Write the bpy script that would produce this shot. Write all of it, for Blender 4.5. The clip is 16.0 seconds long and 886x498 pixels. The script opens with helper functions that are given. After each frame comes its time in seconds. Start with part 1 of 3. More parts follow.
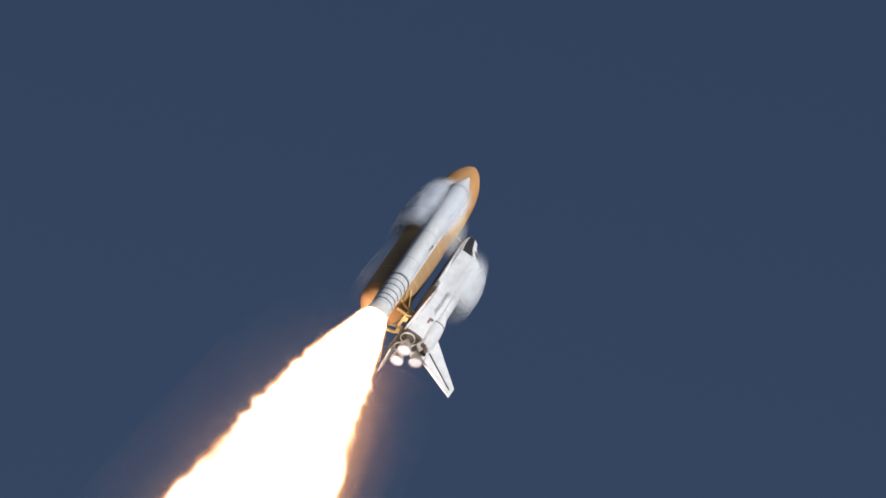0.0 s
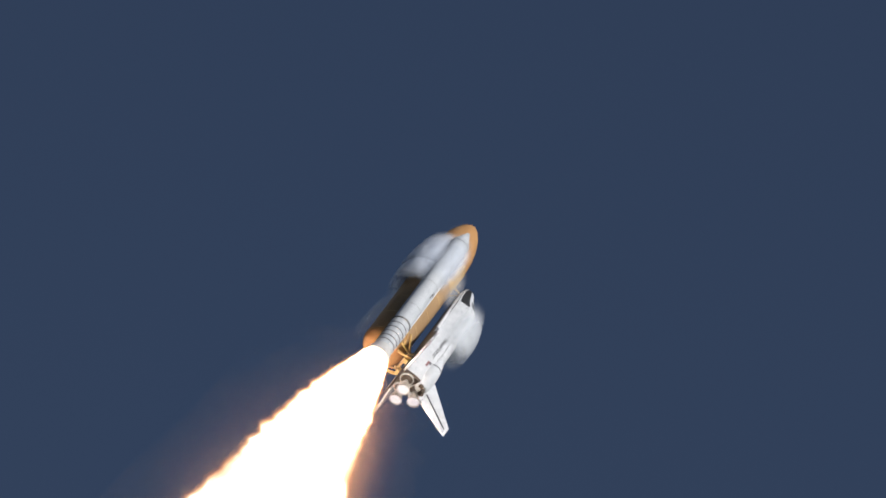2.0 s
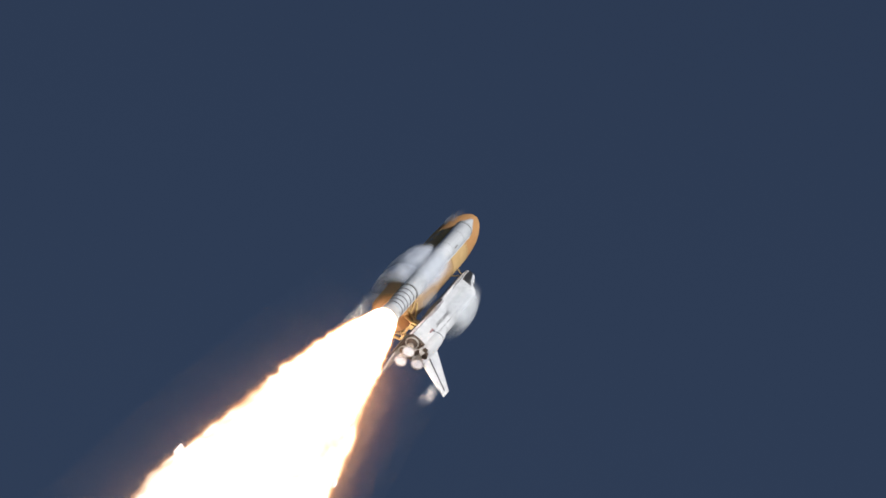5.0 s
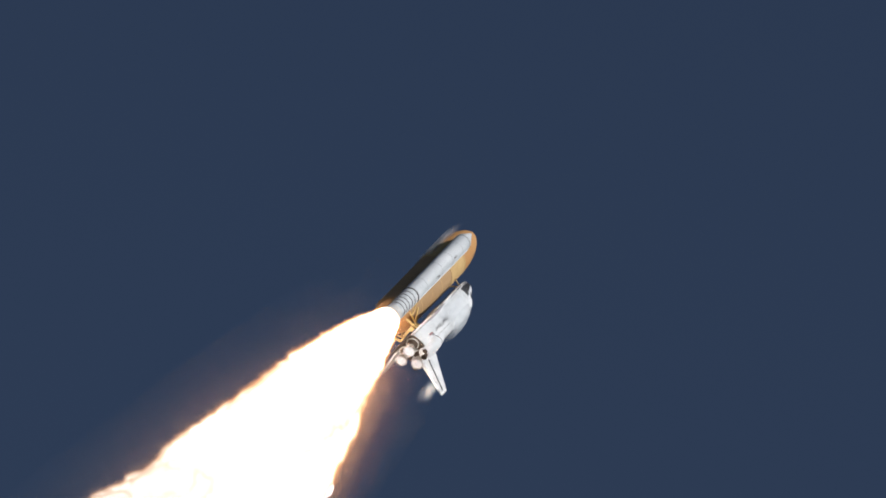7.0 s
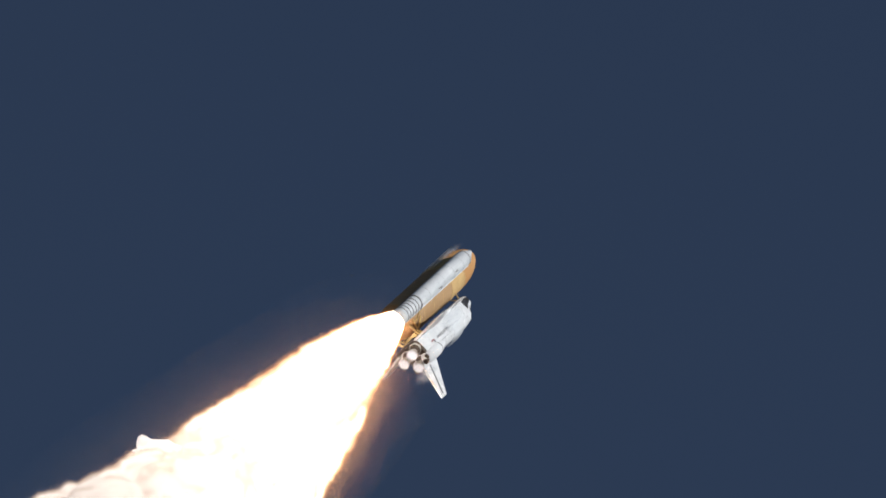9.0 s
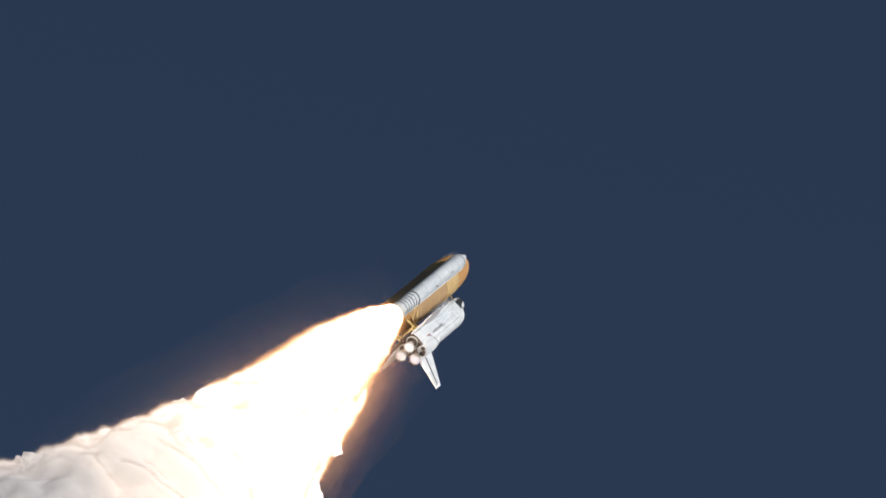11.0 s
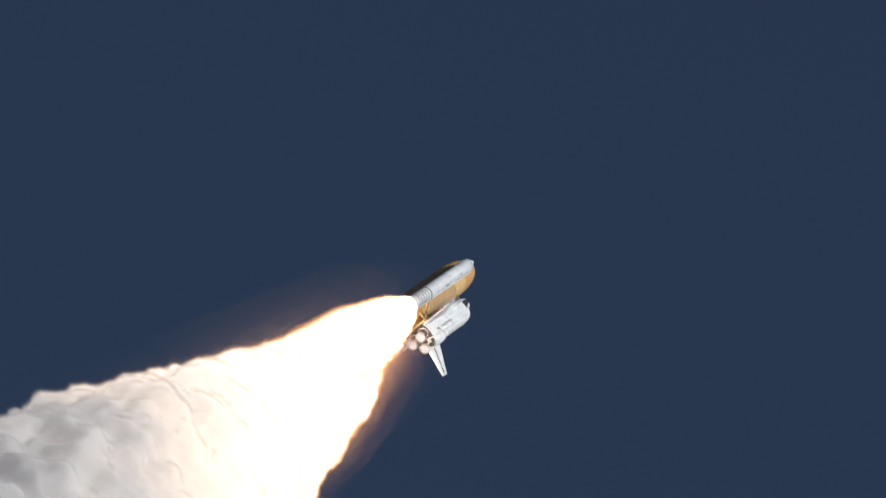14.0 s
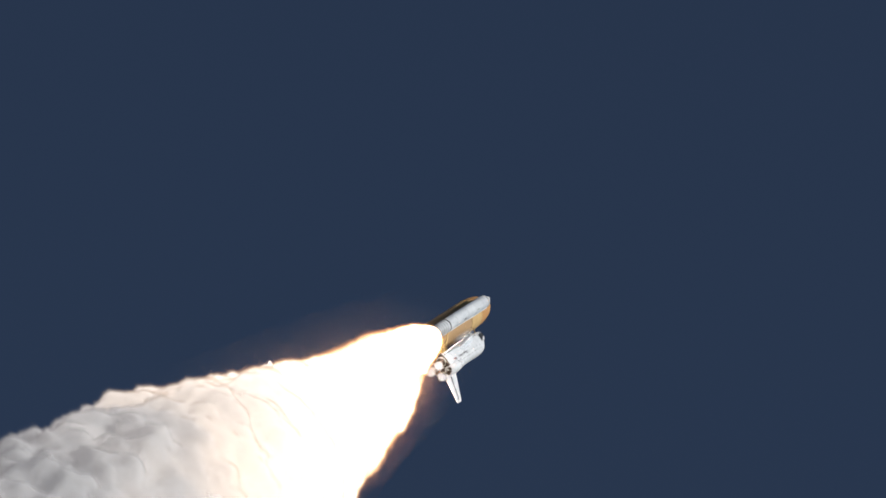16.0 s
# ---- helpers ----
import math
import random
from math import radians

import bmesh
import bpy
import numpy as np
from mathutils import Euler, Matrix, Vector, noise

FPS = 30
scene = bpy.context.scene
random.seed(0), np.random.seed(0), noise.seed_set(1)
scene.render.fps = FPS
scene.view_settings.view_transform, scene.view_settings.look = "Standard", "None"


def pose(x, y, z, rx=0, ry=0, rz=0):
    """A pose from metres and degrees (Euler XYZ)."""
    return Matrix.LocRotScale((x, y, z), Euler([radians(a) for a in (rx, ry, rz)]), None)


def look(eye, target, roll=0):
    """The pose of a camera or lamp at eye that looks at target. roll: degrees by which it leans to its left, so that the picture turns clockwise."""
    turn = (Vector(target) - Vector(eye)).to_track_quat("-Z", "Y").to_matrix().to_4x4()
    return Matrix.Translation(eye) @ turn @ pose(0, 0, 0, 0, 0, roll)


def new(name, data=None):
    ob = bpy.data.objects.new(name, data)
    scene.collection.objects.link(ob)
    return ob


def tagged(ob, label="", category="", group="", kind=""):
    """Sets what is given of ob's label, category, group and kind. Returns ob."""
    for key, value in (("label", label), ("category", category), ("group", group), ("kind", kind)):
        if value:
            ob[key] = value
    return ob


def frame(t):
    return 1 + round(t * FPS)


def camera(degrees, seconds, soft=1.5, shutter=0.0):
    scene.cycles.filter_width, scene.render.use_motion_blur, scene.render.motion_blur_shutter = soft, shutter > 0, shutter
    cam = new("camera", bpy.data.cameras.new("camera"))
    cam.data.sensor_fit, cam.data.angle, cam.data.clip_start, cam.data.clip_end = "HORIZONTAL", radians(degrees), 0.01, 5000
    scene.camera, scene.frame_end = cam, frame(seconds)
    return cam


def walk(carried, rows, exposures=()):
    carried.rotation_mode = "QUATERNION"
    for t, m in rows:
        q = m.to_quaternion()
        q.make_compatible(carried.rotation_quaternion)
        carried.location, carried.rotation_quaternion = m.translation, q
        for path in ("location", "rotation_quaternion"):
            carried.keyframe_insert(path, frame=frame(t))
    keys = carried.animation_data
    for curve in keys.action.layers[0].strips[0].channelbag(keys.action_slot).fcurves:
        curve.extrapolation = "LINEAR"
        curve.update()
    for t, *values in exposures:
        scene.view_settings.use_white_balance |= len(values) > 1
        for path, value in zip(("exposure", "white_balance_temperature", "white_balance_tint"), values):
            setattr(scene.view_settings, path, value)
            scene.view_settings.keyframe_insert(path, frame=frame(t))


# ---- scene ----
DEGREES = 3.2401
EYE = (0.0, 0.0, 2.0)
# seconds, heading and elevation of the lens in degrees
AIM = [
    (0.0, 0.3484, 23.3472),
    (0.5, 0.8090, 24.0683),
    (1.0, 1.2680, 24.6981),
    (1.5, 1.7096, 25.2060),
    (2.0, 2.1434, 25.8002),
    (2.5, 2.5531, 26.2520),
    (3.0, 2.9490, 26.7338),
    (3.5, 3.3295, 27.1182),
    (4.0, 3.7089, 27.5093),
    (4.5, 4.0861, 27.9017),
    (5.0, 4.4563, 28.2648),
    (5.5, 4.8211, 28.6081),
    (6.0, 5.1824, 28.9406),
    (6.5, 5.5420, 29.2716),
    (7.0, 5.8908, 29.6446),
    (7.5, 6.2158, 30.0120),
    (8.0, 6.5754, 30.3417),
    (8.5, 6.9547, 30.5920),
    (9.0, 7.3246, 30.8862),
    (9.5, 7.7011, 31.1707),
    (10.0, 8.0854, 31.4499),
    (10.5, 8.4788, 31.7282),
    (11.0, 8.8824, 32.0100),
    (11.5, 9.3018, 32.3242),
    (12.0, 9.7313, 32.5742),
    (12.5, 10.1458, 32.8870),
    (13.0, 10.5977, 33.1452),
    (13.5, 11.0657, 33.4244),
    (14.0, 11.5484, 33.6963),
    (14.5, 12.0431, 34.0016),
    (15.0, 12.5667, 34.3390),
    (15.5, 13.1153, 34.7166),
    (16.0, 13.7058, 35.0345),
]
# seconds, place of the stack's tail end, and its turn
FLIGHT = [
    (0.0, pose(0.00, 2572.01, 1093.75, 153.118, -54.328, 47.918)),
    (0.5, pose(21.35, 2595.55, 1137.85, 154.081, -54.192, 47.229)),
    (1.0, pose(42.39, 2618.29, 1180.49, 154.831, -53.980, 46.701)),
    (1.5, pose(63.10, 2640.30, 1221.75, 155.343, -53.674, 46.369)),
    (2.0, pose(83.52, 2661.79, 1261.75, 155.864, -53.428, 46.026)),
    (2.5, pose(103.65, 2682.76, 1300.58, 156.147, -53.075, 45.886)),
    (3.0, pose(123.53, 2703.39, 1338.38, 156.397, -52.743, 45.776)),
    (3.5, pose(143.21, 2723.73, 1375.26, 156.484, -52.338, 45.801)),
    (4.0, pose(162.73, 2743.91, 1411.35, 156.532, -51.938, 45.849)),
    (4.5, pose(182.15, 2764.03, 1446.80, 156.545, -51.542, 45.918)),
    (5.0, pose(201.55, 2784.17, 1481.74, 156.499, -51.126, 46.034)),
    (5.5, pose(220.97, 2804.43, 1516.32, 156.414, -50.699, 46.180)),
    (6.0, pose(240.52, 2824.90, 1550.68, 156.309, -50.268, 46.341)),
    (6.5, pose(260.25, 2845.70, 1584.96, 156.199, -49.843, 46.503)),
    (7.0, pose(280.27, 2866.92, 1619.33, 156.133, -49.460, 46.641)),
    (7.5, pose(300.66, 2888.65, 1653.92, 156.072, -49.083, 46.798)),
    (8.0, pose(321.52, 2911.00, 1688.89, 155.995, -48.687, 46.933)),
    (8.5, pose(342.94, 2934.04, 1724.39, 155.872, -48.241, 47.085)),
    (9.0, pose(365.05, 2957.94, 1760.60, 155.822, -47.845, 47.194)),
    (9.5, pose(387.95, 2982.78, 1797.66, 155.802, -47.458, 47.279)),
    (10.0, pose(411.78, 3008.67, 1835.77, 155.823, -47.086, 47.330)),
    (10.5, pose(436.65, 3035.74, 1875.09, 155.894, -46.735, 47.343)),
    (11.0, pose(462.72, 3064.09, 1915.81, 156.024, -46.410, 47.310)),
    (11.5, pose(490.15, 3093.87, 1958.14, 156.242, -46.138, 47.207)),
    (12.0, pose(519.09, 3125.15, 2002.27, 156.477, -45.841, 47.092)),
    (12.5, pose(549.73, 3158.10, 2048.45, 156.835, -45.625, 46.915)),
    (13.0, pose(582.26, 3192.81, 2096.89, 157.230, -45.396, 46.687)),
    (13.5, pose(616.90, 3229.41, 2147.88, 157.727, -45.219, 46.384)),
    (14.0, pose(653.89, 3268.00, 2201.68, 158.309, -45.071, 46.021)),
    (14.5, pose(693.50, 3308.72, 2258.63, 159.015, -44.990, 45.575)),
    (15.0, pose(736.01, 3351.65, 2319.06, 159.849, -44.974, 45.027)),
    (15.5, pose(781.74, 3396.90, 2383.36, 160.825, -45.033, 44.372)),
    (16.0, pose(831.04, 3444.49, 2451.93, 161.874, -45.084, 43.643)),
]
cam = camera(DEGREES, 16.0, soft=1.7)
walk(cam, [(t, pose(*EYE, 90 + tilt, 0, -heading)) for t, heading, tilt in AIM],
     exposures=[(0.0, -0.11, 6420, 18), (4.0, -0.16, 6420, 18), (8.0, -0.13, 6380, 16), (16.0, -0.11, 6350, 15)])
scene.cycles.transparent_max_bounces = 128

# ---- light ----
SUN_WAY = Vector((0.83, -0.48, 0.215)).normalized()
world = bpy.data.worlds.new("sky")
scene.world = world
world.use_nodes = True
sky = world.node_tree.nodes.new("ShaderNodeTexSky")
sky.sky_type = "NISHITA"
sky.sun_disc = False
sky.sun_elevation = math.asin(SUN_WAY.z)
sky.sun_rotation = math.atan2(SUN_WAY.x, SUN_WAY.y)
sky.altitude = 5000
sky.air_density, sky.dust_density, sky.ozone_density = 1.0, 0.6, 1.0
world.node_tree.links.new(sky.outputs[0], world.node_tree.nodes["Background"].inputs[0])
world.node_tree.nodes["Background"].inputs[1].default_value = 0.05

sun = new("sun", bpy.data.lights.new("sun", "SUN"))
sun.data.energy, sun.data.angle, sun.data.color = 4.4, radians(0.5), (0.96, 0.985, 0.93)
sun.matrix_world = look(SUN_WAY * 500, (0, 0, 0))


# ---- materials ----
def nodes_of(name):
    m = bpy.data.materials.new(name)
    m.use_nodes = True
    t = m.node_tree
    return m, t, t.nodes, t.links, t.nodes["Principled BSDF"]


def noise_node(t, scale, detail=4.0, rough=0.6, coords=None, stretch=None):
    n = t.nodes.new("ShaderNodeTexNoise")
    n.inputs["Scale"].default_value, n.inputs["Detail"].default_value = scale, detail
    n.inputs["Roughness"].default_value = rough
    if coords is None:
        coords = t.nodes.new("ShaderNodeTexCoord").outputs["Object"]
    if stretch:
        mp = t.nodes.new("ShaderNodeMapping")
        mp.inputs["Scale"].default_value = stretch
        t.links.new(coords, mp.inputs[0])
        coords = mp.outputs[0]
    t.links.new(coords, n.inputs["Vector"])
    return n


def ramp(t, value, stops):
    r = t.nodes.new("ShaderNodeValToRGB")
    e = r.color_ramp.elements
    while len(e) < len(stops):
        e.new(0.5)
    for k, (p, c) in zip(e, stops):
        k.position, k.color = p, (c, c, c, 1) if isinstance(c, (int, float)) else (*c, 1)
    t.links.new(value, r.inputs[0])
    return r.outputs[0]


def maths(t, op, a, b=None):
    n = t.nodes.new("ShaderNodeMath")
    n.operation = op
    for i, v in enumerate((a, b)):
        if isinstance(v, (int, float)):
            n.inputs[i].default_value = v
        elif v is not None:
            t.links.new(v, n.inputs[i])
    return n.outputs[0]


def surface(name, dark, light, rough=0.6, metal=0.0, scale=0.6, streak=None, bump=0.1, spec=0.4):
    """A worn surface: two scales of noise between two colours, and fine relief."""
    m, t, ns, ln, bs = nodes_of(name)
    big = noise_node(t, scale, 5, 0.65, stretch=streak)
    fine = noise_node(t, scale * 9, 3, 0.7)
    mix = maths(t, "ADD", maths(t, "MULTIPLY", big.outputs[0], 0.7), maths(t, "MULTIPLY", fine.outputs[0], 0.3))
    ln.new(ramp(t, mix, [(0.3, dark), (0.7, light)]), bs.inputs["Base Color"])
    ln.new(ramp(t, fine.outputs[0], [(0.3, max(0.0, rough - 0.08)), (0.7, min(1.0, rough + 0.08))]), bs.inputs["Roughness"])
    bs.inputs["Metallic"].default_value = metal
    bs.inputs["Specular IOR Level"].default_value = spec
    if bump:
        b = ns.new("ShaderNodeBump")
        b.inputs["Strength"].default_value, b.inputs["Distance"].default_value = bump, 0.05
        ln.new(fine.outputs[0], b.inputs["Height"])
        ln.new(b.outputs[0], bs.inputs["Normal"])
    return m


BARREL_FOAM = surface("brown_orange_foam", (0.34, 0.205, 0.10), (0.47, 0.305, 0.165), 0.8, scale=0.25, streak=(0.25, 1, 1), bump=0.3, spec=0.25)
FOAM = surface("orange_foam", (0.40, 0.19, 0.07), (0.53, 0.29, 0.12), 0.85, scale=0.25, streak=(0.25, 1, 1), bump=0.3, spec=0.2)
FOAM_RIB = surface("ribbed_foam", (0.47, 0.30, 0.13), (0.60, 0.415, 0.20), 0.85, scale=0.4, bump=0.3, spec=0.2)
BOOSTER_WHITE = surface("booster_paint", (0.36, 0.385, 0.41), (0.76, 0.77, 0.78), 0.42, scale=0.55, streak=(0.2, 1, 1))
JOINT_GREY = surface("joint_grey", (0.34, 0.35, 0.36), (0.56, 0.57, 0.58), 0.6, scale=1.5)
BOOSTER_DARK = surface("joint_band", (0.10, 0.10, 0.095), (0.26, 0.25, 0.24), 0.6, scale=1.5)
SKIRT = surface("sooty_skirt", (0.45, 0.43, 0.41), (0.68, 0.66, 0.63), 0.55, scale=0.9)
BLANKET = surface("white_blanket", (0.50, 0.515, 0.53), (0.76, 0.76, 0.77), 0.75, scale=0.5, bump=0.25)
TILE_WHITE = surface("white_tile", (0.50, 0.515, 0.53), (0.75, 0.75, 0.75), 0.55, scale=0.8)
TILE_BLACK = surface("black_tile", (0.012, 0.012, 0.013), (0.04, 0.04, 0.042), 0.45, scale=1.2)
CARBON = surface("grey_carbon", (0.09, 0.09, 0.095), (0.17, 0.17, 0.175), 0.5, scale=1.2)
SEAM = surface("dark_seam", (0.02, 0.02, 0.022), (0.06, 0.06, 0.06), 0.7, scale=2)
HEATSHIELD = surface("scorched_base", (0.055, 0.04, 0.03), (0.16, 0.115, 0.085), 0.8, scale=1.4, bump=0.4)
BELL_INSIDE = surface("bell_inside", (0.10, 0.085, 0.07), (0.20, 0.17, 0.14), 0.6, 0.2, scale=1.6)
NOZZLE = surface("nozzle_metal", (0.30, 0.27, 0.24), (0.48, 0.44, 0.40), 0.45, 0.5, scale=1.6)
STRUT = surface("strut_foam", (0.52, 0.34, 0.12), (0.78, 0.56, 0.24), 0.7, scale=1.5)
PIPE = surface("pipe_insulation", (0.40, 0.24, 0.10), (0.58, 0.38, 0.19), 0.7, scale=1.0)
GLASS = surface("window_glass", (0.008, 0.009, 0.011), (0.02, 0.022, 0.026), 0.12, scale=2, bump=0, spec=0.7)
MARKING = surface("dark_lettering", (0.10, 0.10, 0.11), (0.22, 0.22, 0.23), 0.6, scale=3)
FLAG_RED = surface("flag_red", (0.22, 0.10, 0.10), (0.34, 0.16, 0.16), 0.6, scale=3)


def engine_fire(name, colour, power):
    m, t, ns, ln, bs = nodes_of(name)
    n = noise_node(t, 1.3, 3)
    ln.new(ramp(t, n.outputs[0], [(0.3, colour), (0.7, (0.97, 0.98, 1.0))]), bs.inputs["Emission Color"])
    bs.inputs["Emission Strength"].default_value = power
    bs.inputs["Base Color"].default_value = (0.15, 0.14, 0.14, 1)
    return m


ENGINE_GLOW = engine_fire("engine_glow", (0.86, 0.90, 0.98), 0.56)


def plume_material(name, space, near, alpha_near, alpha_far, warm, soft=(1.0, 0.89, 0.77), mid=2.0, smoke=(0.32, 0.315, 0.31), power=6.0, grain=0.03, fade=(20.0, 330.0)):
    """Burning exhaust: glows behind the nozzles and cools into grey smoke with the distance along its axis; cold smoke
    keeps a faint emission in place of scattered light.
    """
    m, t, ns, ln, bs = nodes_of(name)
    tc = ns.new("ShaderNodeTexCoord")
    tc.object = space
    xyz = ns.new("ShaderNodeSeparateXYZ")
    ln.new(tc.outputs["Object"], xyz.inputs[0])
    back = maths(t, "MULTIPLY", xyz.outputs[0], -1.0)
    local = ns.new("ShaderNodeTexCoord").outputs["Object"]
    wob = noise_node(t, grain, 2, 0.45, coords=tc.outputs["Object"])
    wobbled = maths(t, "ADD", back, maths(t, "MULTIPLY", maths(t, "SUBTRACT", wob.outputs[0], 0.5), 150.0))
    wobbled = maths(t, "SUBTRACT", wobbled, maths(t, "MULTIPLY", xyz.outputs[2], 1.6))
    cool = ns.new("ShaderNodeMapRange")
    cool.interpolation_type = "SMOOTHSTEP"
    cool.inputs["From Min"].default_value, cool.inputs["From Max"].default_value = fade
    ln.new(wobbled, cool.inputs["Value"])
    heat = maths(t, "SUBTRACT", 1.0, cool.outputs[0])
    blaze = maths(t, "MULTIPLY", maths(t, "EXPONENT", maths(t, "MULTIPLY", back, -0.031)), power)
    # The constant 0.255 is emission that stands in for light scattered inside cooled smoke.
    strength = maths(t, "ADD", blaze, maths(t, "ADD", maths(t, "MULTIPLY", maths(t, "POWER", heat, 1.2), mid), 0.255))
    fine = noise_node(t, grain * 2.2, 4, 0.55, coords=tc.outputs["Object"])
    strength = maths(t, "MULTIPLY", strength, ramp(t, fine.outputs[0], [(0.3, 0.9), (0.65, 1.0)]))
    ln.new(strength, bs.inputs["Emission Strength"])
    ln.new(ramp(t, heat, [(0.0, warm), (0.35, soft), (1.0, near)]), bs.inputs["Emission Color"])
    ln.new(ramp(t, heat, [(0.15, smoke), (0.6, smoke if alpha_near > 0.5 else (0.30, 0.17, 0.08))]), bs.inputs["Base Color"])
    bs.inputs["Roughness"].default_value = 1.0
    bs.inputs["Specular IOR Level"].default_value = 0.0
    bs.inputs["Subsurface Weight"].default_value = 0.9 if alpha_near == 1 else 0.0
    bs.inputs["Subsurface Radius"].default_value = (1.0, 0.95, 0.9)
    bs.inputs["Subsurface Scale"].default_value = 14.0
    wool = noise_node(t, grain * 9, 5, 0.6, coords=tc.outputs["Object"])
    bump = ns.new("ShaderNodeBump")
    bump.inputs["Strength"].default_value, bump.inputs["Distance"].default_value = 0.4, 1.4
    ln.new(wool.outputs[0], bump.inputs["Height"])
    ln.new(bump.outputs[0], bs.inputs["Normal"])
    if alpha_near < 1:
        m.cycles.emission_sampling = "NONE"
        a = ns.new("ShaderNodeMapRange")
        a.inputs["From Min"].default_value, a.inputs["From Max"].default_value = 40.0, 150.0
        a.inputs["To Min"].default_value, a.inputs["To Max"].default_value = alpha_near, alpha_far
        ln.new(back, a.inputs["Value"])
        wisp = ramp(t, fine.outputs[0], [(0.35, 0.78), (0.62, 1.0)])
        ln.new(maths(t, "MULTIPLY", a.outputs[0], wisp), bs.inputs["Alpha"])
    return m


def vapour_material(name, colour, density, scale=0.35, glow=None):
    """Thin mist: the mesh's own thickness value and a streaky noise decide how much shows. A glow colour, if given, is
    emitted by the mist itself.
    """
    m, t, ns, ln, bs = nodes_of(name)
    out = ns["Material Output"]
    at = ns.new("ShaderNodeAttribute")
    at.attribute_name = "thickness"
    n = noise_node(t, scale, 5, 0.6, stretch=(0.45, 1, 1))
    veil = maths(t, "MULTIPLY", at.outputs["Fac"], ramp(t, n.outputs[0], [(0.25, 0.7), (0.65, 1.0)]))
    fac = maths(t, "MULTIPLY", veil, density)
    clear = ns.new("ShaderNodeBsdfTransparent")
    dif = ns.new("ShaderNodeBsdfDiffuse")
    tra = ns.new("ShaderNodeBsdfTranslucent")
    dif.inputs[0].default_value = tra.inputs[0].default_value = (*colour, 1)
    both, mix = ns.new("ShaderNodeMixShader"), ns.new("ShaderNodeMixShader")
    both.inputs[0].default_value = 0.5
    ln.new(dif.outputs[0], both.inputs[1])
    ln.new(tra.outputs[0], both.inputs[2])
    body = both.outputs[0]
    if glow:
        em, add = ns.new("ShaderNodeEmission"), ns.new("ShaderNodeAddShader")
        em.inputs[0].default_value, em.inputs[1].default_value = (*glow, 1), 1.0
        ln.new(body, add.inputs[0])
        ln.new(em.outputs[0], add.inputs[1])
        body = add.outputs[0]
    ln.new(fac, mix.inputs[0])
    ln.new(clear.outputs[0], mix.inputs[1])
    ln.new(body, mix.inputs[2])
    ln.new(mix.outputs[0], out.inputs[0])
    return m


# ---- mesh helpers; every vehicle mesh is in the stack's space: x to the nose, y to port, z away from the tank ----
def mesh_of(name, bm, material, smooth=True, angle=40):
    bmesh.ops.recalc_face_normals(bm, faces=bm.faces)
    me = bpy.data.meshes.new(name)
    if smooth:
        for f in bm.faces:
            f.smooth = True
        for e in bm.edges:
            if len(e.link_faces) == 2 and e.calc_face_angle(0) > radians(angle):
                e.smooth = False
    bm.to_mesh(me)
    bm.free()
    me.materials.append(material)
    return me


def part(name, bm, material, parent, label="", smooth=True, angle=40):
    ob = new(name, mesh_of(name, bm, material, smooth, angle))
    ob.parent = parent
    return tagged(ob, label)


def thing(name, label, category, group="", kind=""):
    return tagged(new(name), label, category, group, kind)


def lathe(profile, seg=48, y=0.0, z=0.0, axis=None, bm=None, wave=None):
    """Turns (x, radius) pairs about the x axis, or about the way of axis from a point."""
    bm = bm or bmesh.new()
    m = Matrix.Translation((0, y, z))
    if axis:
        at, way = axis
        m = Matrix.Translation(at) @ Vector(way).to_track_quat("X", "Z").to_matrix().to_4x4()
    rings = []
    for x, r in profile:
        if r < 1e-4:
            rings.append([bm.verts.new(m @ Vector((x, 0, 0)))])
            continue
        ring = []
        for k in range(seg):
            a = 2 * math.pi * k / seg
            rr = r + (wave(x, a) if wave else 0)
            ring.append(bm.verts.new(m @ Vector((x, rr * math.cos(a), rr * math.sin(a)))))
        rings.append(ring)
    for p, q in zip(rings, rings[1:]):
        for k in range(seg):
            j = (k + 1) % seg
            if len(p) == 1 and len(q) == 1:
                break
            if len(p) == 1:
                bm.faces.new((p[0], q[k], q[j]))
            elif len(q) == 1:
                bm.faces.new((p[k], q[0], p[j]))
            else:
                bm.faces.new((p[k], q[k], q[j], p[j]))
    return bm


def loft(sections, closed=True, caps=True, bm=None):
    bm = bm or bmesh.new()
    rings = [[bm.verts.new(v) for v in s] for s in sections]
    n = len(rings[0])
    for p, q in zip(rings, rings[1:]):
        for k in range(n if closed else n - 1):
            bm.faces.new((p[k], p[(k + 1) % n], q[(k + 1) % n], q[k]))
    if caps and closed:
        bm.faces.new(rings[0])
        bm.faces.new(list(reversed(rings[-1])))
    return bm


def tube(points, r, seg=10, bm=None):
    bm = bm or bmesh.new()
    for a, b in zip(points, points[1:]):
        a, b = Vector(a), Vector(b)
        d = (b - a).length
        lathe([(0, 0), (0, r), (d, r), (d, 0)], seg, axis=(a, b - a), bm=bm)
    return bm


def box(lo, hi, bevel=0.05, bm=None):
    bm = bm or bmesh.new()
    vs = [bm.verts.new((x, y, z)) for x in (lo[0], hi[0]) for y in (lo[1], hi[1]) for z in (lo[2], hi[2])]
    for f in ((0, 1, 3, 2), (4, 6, 7, 5), (0, 4, 5, 1), (2, 3, 7, 6), (0, 2, 6, 4), (1, 5, 7, 3)):
        bm.faces.new([vs[i] for i in f])
    if bevel:
        bmesh.ops.bevel(bm, geom=list(bm.edges), offset=bevel, segments=2, affect="EDGES")
    return bm


def table(x, pairs):
    return float(np.interp(x, [p[0] for p in pairs], [p[1] for p in pairs]))


